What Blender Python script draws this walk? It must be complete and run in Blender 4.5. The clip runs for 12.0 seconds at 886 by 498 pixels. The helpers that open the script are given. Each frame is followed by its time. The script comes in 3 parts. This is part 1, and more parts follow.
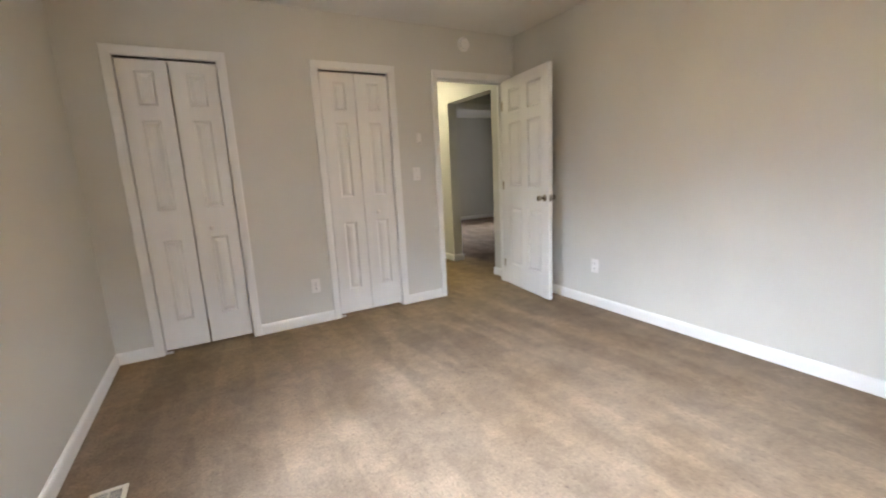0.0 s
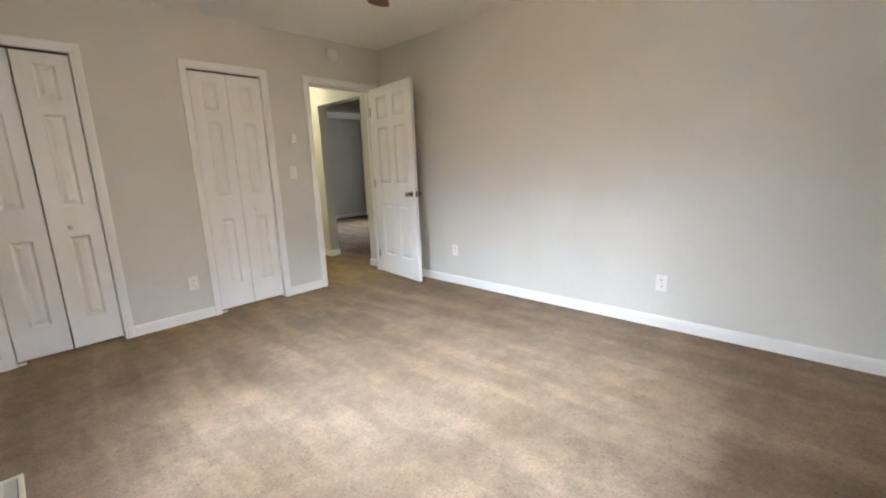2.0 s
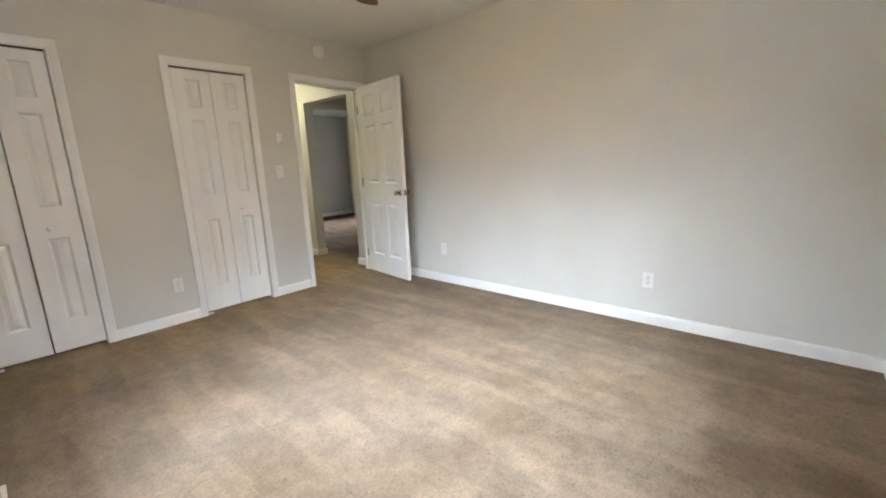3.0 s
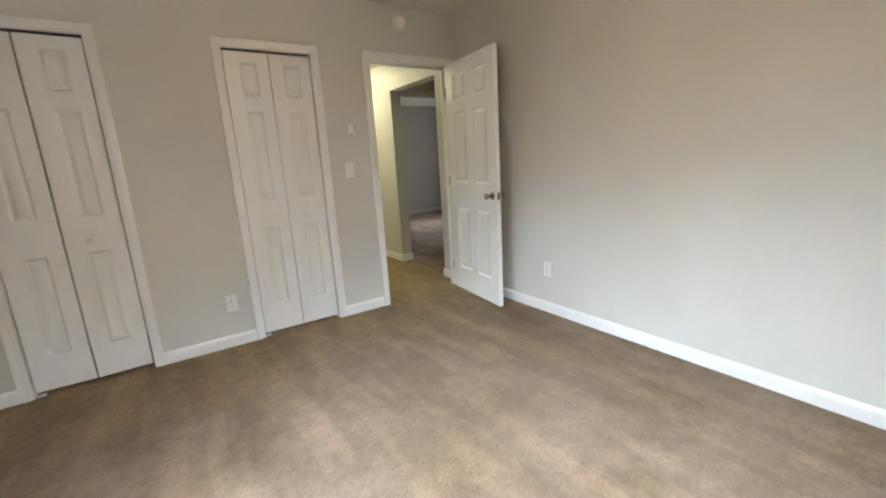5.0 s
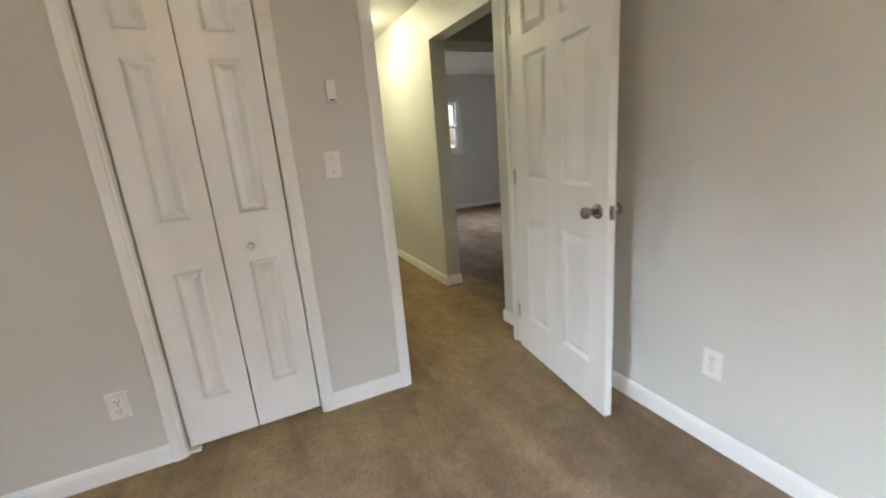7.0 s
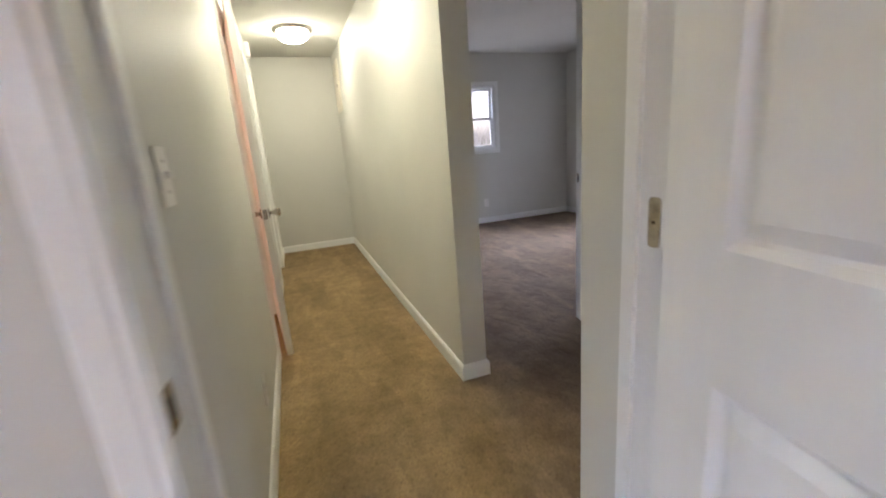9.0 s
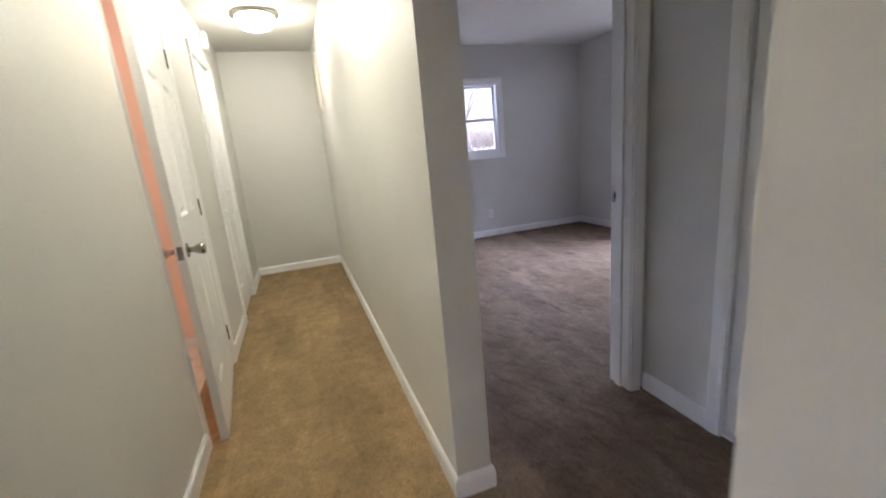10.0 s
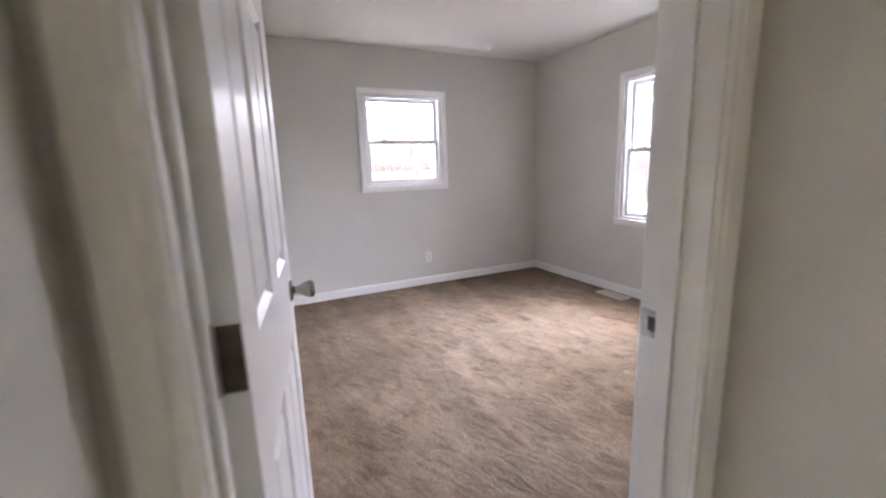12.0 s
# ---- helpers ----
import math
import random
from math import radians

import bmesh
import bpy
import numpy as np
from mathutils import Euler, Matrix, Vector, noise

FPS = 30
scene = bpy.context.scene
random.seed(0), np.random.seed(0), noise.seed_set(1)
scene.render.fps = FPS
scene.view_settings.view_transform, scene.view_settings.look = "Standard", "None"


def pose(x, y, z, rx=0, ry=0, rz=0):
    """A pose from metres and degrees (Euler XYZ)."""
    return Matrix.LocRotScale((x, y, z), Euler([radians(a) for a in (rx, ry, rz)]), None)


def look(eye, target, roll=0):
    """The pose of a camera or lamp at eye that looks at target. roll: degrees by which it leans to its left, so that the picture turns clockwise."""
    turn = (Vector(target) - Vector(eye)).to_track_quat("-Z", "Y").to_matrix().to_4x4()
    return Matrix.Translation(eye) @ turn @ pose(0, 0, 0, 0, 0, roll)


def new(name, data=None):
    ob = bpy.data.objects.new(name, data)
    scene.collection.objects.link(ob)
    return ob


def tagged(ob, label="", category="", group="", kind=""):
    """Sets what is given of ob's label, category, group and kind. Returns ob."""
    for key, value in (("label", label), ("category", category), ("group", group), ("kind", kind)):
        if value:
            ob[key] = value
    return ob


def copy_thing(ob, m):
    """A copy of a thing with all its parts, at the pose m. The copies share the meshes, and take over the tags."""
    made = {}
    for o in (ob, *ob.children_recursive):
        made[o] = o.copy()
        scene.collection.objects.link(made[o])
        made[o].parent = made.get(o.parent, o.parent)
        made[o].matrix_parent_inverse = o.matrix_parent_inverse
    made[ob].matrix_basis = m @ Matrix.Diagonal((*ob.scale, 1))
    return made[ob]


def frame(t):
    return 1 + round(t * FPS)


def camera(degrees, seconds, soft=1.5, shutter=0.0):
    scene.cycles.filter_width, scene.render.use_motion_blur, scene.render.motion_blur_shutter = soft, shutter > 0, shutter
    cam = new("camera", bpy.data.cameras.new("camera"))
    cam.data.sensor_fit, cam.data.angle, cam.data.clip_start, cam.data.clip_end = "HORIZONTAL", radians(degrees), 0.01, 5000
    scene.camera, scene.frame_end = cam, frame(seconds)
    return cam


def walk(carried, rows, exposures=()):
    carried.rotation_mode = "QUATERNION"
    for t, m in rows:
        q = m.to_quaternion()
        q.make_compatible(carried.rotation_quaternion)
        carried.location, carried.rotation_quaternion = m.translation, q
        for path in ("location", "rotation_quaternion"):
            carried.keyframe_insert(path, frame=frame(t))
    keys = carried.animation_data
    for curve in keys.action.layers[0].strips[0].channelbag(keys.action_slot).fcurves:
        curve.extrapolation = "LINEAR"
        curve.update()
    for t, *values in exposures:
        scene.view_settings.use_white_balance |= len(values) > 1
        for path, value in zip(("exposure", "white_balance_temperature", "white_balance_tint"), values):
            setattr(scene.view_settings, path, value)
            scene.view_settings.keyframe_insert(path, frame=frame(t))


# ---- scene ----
cam = camera(93.7, 12.0, soft=1.9, shutter=0.5)
PATH = [
    (0, (-2.773, -3.451, 1.206), (-1.831, -1.726, 0.837), -2.9),
    (0.5, (-2.878, -3.603, 1.246), (-1.744, -1.995, 0.885), -1.9),
    (1, (-2.996, -3.685, 1.234), (-1.74, -2.173, 0.867), -2.0),
    (1.5, (-3.105, -3.764, 1.215), (-1.747, -2.348, 0.828), -2.1),
    (2, (-3.095, -3.833, 1.201), (-1.676, -2.479, 0.807), -2.3),
    (2.5, (-3.126, -3.84, 1.214), (-1.663, -2.538, 0.809), -2.4),
    (2.7, (-3.136, -3.829, 1.22), (-1.666, -2.537, 0.808), -2.4),
    (4.3, (-2.7, -3.588, 1.204), (-1.507, -2.047, 0.754), -2.6),
    (4.5, (-2.627, -3.493, 1.219), (-1.5, -1.908, 0.756), -2.9),
    (5, (-2.418, -3.205, 1.25), (-1.33, -1.583, 0.82), -3.3),
    (5.5, (-2.136, -2.929, 1.241), (-1.115, -1.259, 0.832), -3.0),
    (6, (-1.91, -2.653, 1.248), (-0.969, -0.938, 0.832), -3.6),
    (6.5, (-1.731, -2.285, 1.256), (-0.832, -0.552, 0.824), -5.0),
    (7, (-1.484, -1.932, 1.244), (-0.688, -0.164, 0.753), -4.7),
    (7.5, (-1.302, -1.588, 1.241), (-0.608, 0.223, 0.753), -5.3),
    (7.7, (-1.25, -1.429, 1.239), (-0.532, 0.379, 0.775), -6.0),
    (9.3, (-0.591, -0.306, 1.184), (0.034, 1.531, 0.698), -4.4),
    (9.5, (-0.54, -0.178, 1.196), (0.092, 1.654, 0.705), -4.8),
    (10, (-0.369, 0.134, 1.206), (0.244, 1.98, 0.741), -5.2),
    (10.5, (-0.251, 0.432, 1.19), (0.481, 2.236, 0.729), -5.8),
    (11, (-0.119, 0.698, 1.208), (0.782, 2.43, 0.773), -4.9),
    (11.5, (0.102, 0.889, 1.24), (0.975, 2.642, 0.833), -2.9),
    (12, (0.264, 1.123, 1.254), (1.112, 2.893, 0.871), -1.9),
]
EXPOSURES = [(0, 1.56, 7300, 16), (2.5, 1.66, 7150, 13), (5.0, 1.56, 7200, 11), (6.0, 1.50, 7300, 13), (7.0, 1.56, 7150, 13), (7.7, 1.60, 7050, 14), (9.3, 1.92, 6150, 24), (10.5, 1.98, 5900, 31), (11.5, 2.24, 6250, 36), (12.0, 2.80, 6750, 25)]
walk(cam, [(t, look(e, g, r)) for t, e, g, r in PATH], EXPOSURES)

# ---------- world, sun, exposure ----------
world = bpy.data.worlds.new("overcast_sky")
scene.world = world
world.use_nodes = True
wn = world.node_tree.nodes
sky = wn.new("ShaderNodeTexSky")
sky.sky_type = "NISHITA"
sky.sun_disc = False
sky.sun_elevation, sky.sun_rotation = radians(64), radians(66)
sky.dust_density, sky.ozone_density = 4.0, 1.0
hs = wn.new("ShaderNodeHueSaturation")
hs.inputs["Saturation"].default_value = 0.45
world.node_tree.links.new(sky.outputs["Color"], hs.inputs["Color"])
world.node_tree.links.new(hs.outputs["Color"], wn["Background"].inputs["Color"])
wn["Background"].inputs["Strength"].default_value = 0.15

sun = new("sun", bpy.data.lights.new("sun", "SUN"))
sun.data.energy, sun.data.angle, sun.data.color = 1.2, radians(40), (1.0, 0.97, 0.93)
sun.matrix_world = look((9, 4, 20), (0, 0, 0))


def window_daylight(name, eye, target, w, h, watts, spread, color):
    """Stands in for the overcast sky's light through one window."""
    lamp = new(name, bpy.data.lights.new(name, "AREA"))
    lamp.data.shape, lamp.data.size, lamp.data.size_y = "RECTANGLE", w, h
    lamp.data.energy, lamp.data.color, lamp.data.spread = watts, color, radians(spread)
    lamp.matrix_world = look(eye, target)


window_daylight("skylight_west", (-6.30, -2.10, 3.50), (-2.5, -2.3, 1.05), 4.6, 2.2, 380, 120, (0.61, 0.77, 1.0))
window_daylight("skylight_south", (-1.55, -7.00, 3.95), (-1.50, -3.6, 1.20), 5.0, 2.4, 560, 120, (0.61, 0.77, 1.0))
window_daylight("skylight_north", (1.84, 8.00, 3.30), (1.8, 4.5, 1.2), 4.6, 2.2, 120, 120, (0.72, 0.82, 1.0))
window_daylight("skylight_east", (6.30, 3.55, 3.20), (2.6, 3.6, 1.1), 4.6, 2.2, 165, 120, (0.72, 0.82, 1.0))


# ---------- materials ----------
def tree_of(name):
    m = bpy.data.materials.new(name)
    m.use_nodes = True
    return m, m.node_tree.nodes, m.node_tree.links, m.node_tree.nodes["Principled BSDF"]


def surface(name, color, rough=0.5, metal=0.0, spread=0.06, scale=3.0, fine=80.0, bump=0.15, depth=0.001, specular=0.5, grime=None, stretch=(1, 1, 1)):
    """A plain material with broad and fine variation of colour and gloss and a fine relief."""
    m, n, l, b = tree_of(name)
    co = n.new("ShaderNodeTexCoord")
    mp = n.new("ShaderNodeMapping")
    mp.inputs["Scale"].default_value = stretch
    l.new(co.outputs["Object"], mp.inputs["Vector"])
    big, small = n.new("ShaderNodeTexNoise"), n.new("ShaderNodeTexNoise")
    for t, s, d in ((big, scale, 4), (small, fine, 3)):
        t.inputs["Scale"].default_value, t.inputs["Detail"].default_value = s, d
        l.new(mp.outputs["Vector"], t.inputs["Vector"])
    mix = n.new("ShaderNodeMixRGB")
    dark = grime or tuple(c * (1 - 2 * spread) for c in color)
    mix.inputs[1].default_value, mix.inputs[2].default_value = (*dark, 1), (*(min(1, c * (1 + spread)) for c in color), 1)
    ramp = n.new("ShaderNodeMapRange")
    ramp.inputs["From Min"].default_value, ramp.inputs["From Max"].default_value = 0.3, 0.62
    add = n.new("ShaderNodeMath")
    add.operation = "MULTIPLY_ADD"
    add.inputs[1].default_value, add.inputs[2].default_value = 0.35, 0.0
    l.new(small.outputs["Fac"], add.inputs[0])
    sub = n.new("ShaderNodeMath")
    sub.operation = "ADD"
    l.new(big.outputs["Fac"], sub.inputs[0])
    l.new(add.outputs[0], sub.inputs[1])
    off = n.new("ShaderNodeMath")
    off.operation = "SUBTRACT"
    off.inputs[1].default_value = 0.17
    l.new(sub.outputs[0], off.inputs[0])
    l.new(off.outputs[0], ramp.inputs["Value"])
    l.new(ramp.outputs[0], mix.inputs[0])
    l.new(mix.outputs[0], b.inputs["Base Color"])
    rr = n.new("ShaderNodeMapRange")
    rr.inputs["To Min"].default_value, rr.inputs["To Max"].default_value = rough * 0.88, min(1, rough * 1.12)
    l.new(big.outputs["Fac"], rr.inputs["Value"])
    l.new(rr.outputs[0], b.inputs["Roughness"])
    b.inputs["Metallic"].default_value = metal
    b.inputs["Specular IOR Level"].default_value = specular
    if bump:
        bp = n.new("ShaderNodeBump")
        bp.inputs["Strength"].default_value, bp.inputs["Distance"].default_value = bump, depth
        l.new(small.outputs["Fac"], bp.inputs["Height"])
        l.new(bp.outputs[0], b.inputs["Normal"])
    return m


def carpet_material():
    """Beige cut-pile carpet: tufts, brushed strokes of the pile, and worn, soiled patches."""
    m, n, l, b = tree_of("beige_carpet")
    co = n.new("ShaderNodeTexCoord")

    def noise_at(scale, detail, vector, rough=0.6, distortion=0.0):
        t = n.new("ShaderNodeTexNoise")
        t.inputs["Scale"].default_value, t.inputs["Detail"].default_value = scale, detail
        t.inputs["Roughness"].default_value, t.inputs["Distortion"].default_value = rough, distortion
        l.new(vector, t.inputs["Vector"])
        return t.outputs["Fac"]

    def ranged(value, a, c, lo, hi):
        r = n.new("ShaderNodeMapRange")
        for k, v in (("From Min", a), ("From Max", c), ("To Min", lo), ("To Max", hi)):
            r.inputs[k].default_value = v
        l.new(value, r.inputs["Value"])
        return r.outputs[0]

    def calc(op, a, c):
        k = n.new("ShaderNodeMath")
        k.operation = op
        for i, v in enumerate((a, c)):
            if isinstance(v, float):
                k.inputs[i].default_value = v
            else:
                l.new(v, k.inputs[i])
        return k.outputs[0]

    turn = n.new("ShaderNodeMapping")
    turn.inputs["Rotation"].default_value = (0, 0, radians(-6))
    turn.inputs["Scale"].default_value = (2.5, 0.50, 1)
    l.new(co.outputs["Object"], turn.inputs["Vector"])
    ragged = calc("MULTIPLY", calc("SUBTRACT", noise_at(16.0, 5, co.outputs["Object"], 0.7), 0.5), 0.13)
    strokes = ranged(calc("ADD", noise_at(1.5, 4, turn.outputs["Vector"], 0.5, 0.2), ragged), 0.45, 0.55, 0.92, 1.08)
    # crisp-edged passes of the vacuum cleaner over the soft ones
    shifted = n.new("ShaderNodeMapping")
    shifted.inputs["Location"].default_value = (7.3, 2.9, 0)
    shifted.inputs["Rotation"].default_value = (0, 0, radians(-11))
    shifted.inputs["Scale"].default_value = (3.4, 0.62, 1)
    l.new(co.outputs["Object"], shifted.inputs["Vector"])
    passes = ranged(calc("ADD", noise_at(1.6, 2, shifted.outputs["Vector"], 0.4, 0.1), calc("MULTIPLY", ragged, 0.6)), 0.495, 0.525, 0.925, 1.05)
    strokes = calc("MULTIPLY", strokes, passes)
    specks = ranged(noise_at(58.0, 2, co.outputs["Object"], 0.5), 0.30, 0.42, 0.72, 1.0)
    patches = ranged(noise_at(2.1, 5, co.outputs["Object"], 0.65), 0.35, 0.65, 0.92, 1.07)
    blots = ranged(noise_at(13.0, 6, co.outputs["Object"], 0.72), 0.32, 0.68, 0.84, 1.13)
    cells = n.new("ShaderNodeTexVoronoi")
    cells.inputs["Scale"].default_value = 85.0
    l.new(co.outputs["Object"], cells.inputs["Vector"])
    tufts = calc("ADD", calc("MULTIPLY", ranged(cells.outputs["Distance"], 0.1, 0.75, 1.0, 0.0), 0.14), calc("MULTIPLY", noise_at(105.0, 4, co.outputs["Object"], 0.75), 0.95))
    clumps = noise_at(42.0, 3, co.outputs["Object"], 0.6)
    # low gaps between tufts darkened: their shade is put into the colour
    tuft_shade = ranged(tufts, 0.34, 0.76, 0.74, 1.18)
    smudges = ranged(noise_at(4.2, 6, co.outputs["Object"], 0.6, 0.4), 0.44, 0.56, 0.955, 1.035)
    # trodden stains, from the bedroom door on
    axes = n.new("ShaderNodeSeparateXYZ")
    l.new(co.outputs["Object"], axes.inputs["Vector"])
    trodden = ranged(axes.outputs["Y"], -1.4, 0.4, 0.0, 1.0)
    stains = ranged(noise_at(2.6, 6, co.outputs["Object"], 0.58, 0.7), 0.47, 0.53, 0.0, 0.07)
    smudges = calc("MULTIPLY", smudges, calc("SUBTRACT", 1.0, calc("MULTIPLY", stains, trodden)))
    # crushed pile: ragged ridges and hollows run slantwise; the hollows' shade is painted in
    slant = n.new("ShaderNodeMapping")
    slant.vector_type = "TEXTURE"
    slant.inputs["Rotation"].default_value = (0, 0, radians(24))
    slant.inputs["Scale"].default_value = (0.6, 1.7, 1)
    l.new(co.outputs["Object"], slant.inputs["Vector"])
    crush = noise_at(9.0, 6, slant.outputs["Vector"], 0.72, 0.5)
    pit_shade = ranged(crush, 0.37, 0.49, 0.36, 0.0)
    crushed = calc("MULTIPLY", trodden, ranged(axes.outputs["X"], 0.0, 0.6, 0.0, 1.0))
    smudges = calc("MULTIPLY", smudges, calc("SUBTRACT", 1.0, calc("MULTIPLY", pit_shade, crushed)))
    k = calc("MULTIPLY", calc("MULTIPLY", calc("MULTIPLY", strokes, patches), smudges), calc("MULTIPLY", calc("MULTIPLY", blots, tuft_shade), specks))
    tint = n.new("ShaderNodeMixRGB")
    tint.inputs[1].default_value, tint.inputs[2].default_value = (0.208, 0.145, 0.092, 1), (0.258, 0.191, 0.134, 1)
    l.new(ranged(noise_at(1.3, 2, co.outputs["Object"]), 0.35, 0.65, 0.0, 1.0), tint.inputs[0])
    # the hall carpet's yellow is warm lamplight, painted into the pile's colour
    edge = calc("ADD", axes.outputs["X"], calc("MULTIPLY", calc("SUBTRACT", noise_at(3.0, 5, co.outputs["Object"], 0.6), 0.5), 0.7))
    lamplit_area = calc("MULTIPLY", ranged(edge, 0.35, -0.15, 0.0, 0.75), ranged(axes.outputs["Y"], -1.0, 0.3, 0.0, 1.0))
    lamplit_tint = n.new("ShaderNodeMixRGB")
    lamplit_tint.inputs[2].default_value = (0.345, 0.243, 0.112, 1)
    l.new(lamplit_area, lamplit_tint.inputs[0])
    l.new(tint.outputs[0], lamplit_tint.inputs[1])
    mul = n.new("ShaderNodeVectorMath")
    mul.operation = "SCALE"
    l.new(lamplit_tint.outputs[0], mul.inputs[0])
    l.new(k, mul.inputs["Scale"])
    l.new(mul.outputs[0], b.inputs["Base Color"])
    b.inputs["Roughness"].default_value = 0.95
    b.inputs["Specular IOR Level"].default_value = 0.1
    b.inputs["Sheen Weight"].default_value = 0.04
    b.inputs["Sheen Roughness"].default_value = 0.5
    height = calc("ADD", calc("MULTIPLY", tufts, 0.6), calc("MULTIPLY", clumps, 0.7))
    height = calc("ADD", height, calc("MULTIPLY", calc("MULTIPLY", crush, crushed), 6.5))
    bp = n.new("ShaderNodeBump")
    bp.inputs["Strength"].default_value, bp.inputs["Distance"].default_value = 0.42, 0.010
    l.new(height, bp.inputs["Height"])
    l.new(bp.outputs[0], b.inputs["Normal"])
    return m


def glowing(name, color, strength):
    m, n, l, b = tree_of(name)
    b.inputs["Base Color"].default_value = (0.85, 0.85, 0.83, 1)
    b.inputs["Roughness"].default_value = 0.3
    b.inputs["Emission Color"].default_value = (*color, 1)
    b.inputs["Emission Strength"].default_value = strength
    return m


def glass_material():
    m, n, l, b = tree_of("window_glass")
    b.inputs["Base Color"].default_value = (1, 1, 1, 1)
    b.inputs["Roughness"].default_value = 0.0
    b.inputs["IOR"].default_value = 1.45
    b.inputs["Transmission Weight"].default_value = 1.0
    return m


PAINT = surface("grey_wall_paint", (0.592, 0.592, 0.545), 0.5, spread=0.03, scale=1.1, fine=260, bump=0.12, depth=0.0008)
CEILING = surface("flat_white_ceiling_paint", (0.70, 0.695, 0.65), 0.85, spread=0.03, scale=0.8, fine=180, bump=0.25, depth=0.0012, specular=0.2)
TRIM = surface("white_semigloss_trim", (0.785, 0.795, 0.775), 0.36, spread=0.025, scale=2.0, fine=120, bump=0.06, depth=0.0006)
DOORWHITE = surface("white_door_enamel", (0.785, 0.795, 0.775), 0.33, spread=0.02, scale=1.5, fine=140, bump=0.10, depth=0.0006, stretch=(6, 6, 0.6))
PLASTIC = surface("white_plastic", (0.78, 0.77, 0.74), 0.35, spread=0.02, scale=20, fine=200, bump=0.02)
IVORY = surface("ivory_painted_metal", (0.66, 0.62, 0.52), 0.4, spread=0.05, scale=9, fine=200, bump=0.04)
# near-black: the dark inside slots, holes and register, and the closet track
SLOT = surface("black_slot", (0.03, 0.03, 0.03), 0.6, bump=0)
NICKEL = surface("satin_nickel", (0.40, 0.37, 0.33), 0.22, metal=1.0, spread=0.06, scale=30, fine=300, bump=0.03)
BRONZE = surface("aged_bronze_hinge", (0.085, 0.065, 0.045), 0.45, metal=0.7, spread=0.2, scale=40, fine=300, bump=0.1)
BRASS = surface("worn_brass_hinge", (0.40, 0.35, 0.24), 0.42, metal=0.7, spread=0.15, scale=40, fine=300, bump=0.06)
VINYL = surface("white_vinyl", (0.78, 0.79, 0.80), 0.35, spread=0.015, scale=3, fine=200, bump=0.02)
WALNUT = surface("reddish_brown_wood", (0.12, 0.034, 0.014), 0.55, spread=0.25, scale=6, fine=60, bump=0.08, stretch=(1, 9, 1))
PEACH = surface("peach_bathroom_paint", (0.78, 0.64, 0.54), 0.5, spread=0.03, scale=1.5, fine=200, bump=0.1)
TILE = surface("terracotta_floor_tile", (0.42, 0.15, 0.05), 0.3, spread=0.12, scale=4, fine=60, bump=0.05)
# closet walls get a darker grey than the other walls
CLOSETDARK = surface("darker_closet_grey", (0.45, 0.44, 0.42), 0.6, spread=0.04, scale=2, fine=200, bump=0.1)
# bark is paled: the haze over the trees lies in its colour
BARK = surface("haze_pale_bark", (0.36, 0.345, 0.34), 0.9, spread=0.25, scale=5, fine=40, bump=0.5, depth=0.01, stretch=(1, 1, 0.3))
# lawn is paled to brighten the view outside
LAWN = surface("winter_lawn", (0.45, 0.44, 0.40), 0.95, spread=0.25, scale=0.3, fine=6, bump=0.4, depth=0.03, specular=0.1)
SIDING = surface("pale_siding", (0.62, 0.62, 0.60), 0.6, spread=0.05, scale=0.5, fine=30, bump=0.1)
ROOF = surface("grey_shingles", (0.33, 0.34, 0.36), 0.9, spread=0.2, scale=1, fine=12, bump=0.4, depth=0.01)
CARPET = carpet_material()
GLASS = glass_material()
LAMPGLASS = glowing("lit_frosted_glass", (1.0, 0.97, 0.73), 16.5)
BRIGHTGLASS = glowing("brightly_lit_frosted_glass", (1.0, 0.97, 0.69), 19.0)
FANGLASS = glowing("lit_fan_lamp_glass", (1.0, 0.66, 0.30), 42.0)
BATHGLASS = glowing("lit_bathroom_lamp_glass", (1.0, 0.66, 0.44), 26.0)


# ---------- building helpers ----------
def origin_of(ob):
    o = Vector()
    while ob is not None:
        o += ob.location
        ob = ob.parent
    return o


def part(name, bm, material, parent=None, label="", smooth=False):
    """Links a bmesh, drawn in the parent's space, as one mesh object."""
    bmesh.ops.recalc_face_normals(bm, faces=bm.faces)
    me = bpy.data.meshes.new(name)
    if parent is not None:
        bm.transform(Matrix.Translation(-origin_of(parent)))
    if smooth:
        for f in bm.faces:
            f.smooth = True
    bm.to_mesh(me)
    bm.free()
    me.materials.append(material)
    ob = new(name, me)
    ob.parent = parent
    if label:
        ob["label"] = label
    return ob


def thing(name, at, label, category, group="", kind=""):
    e = new(name)
    e.location = at
    e.empty_display_size = 0.05
    return tagged(e, label, category, group, kind)


def box(bm, x0, y0, z0, x1, y1, z1, bevel=0.0):
    r = bmesh.ops.create_cube(bm, size=1.0)
    vs = r["verts"]
    for v in vs:
        v.co = Vector(((x0 + x1) / 2 + v.co.x * (x1 - x0), (y0 + y1) / 2 + v.co.y * (y1 - y0), (z0 + z1) / 2 + v.co.z * (z1 - z0)))
    if bevel:
        es = {e for v in vs for e in v.link_edges}
        bmesh.ops.bevel(bm, geom=list(es), offset=bevel, segments=2, affect="EDGES", profile=0.5)
    return bm


def fresh_box(*a):
    return box(bmesh.new(), *a)


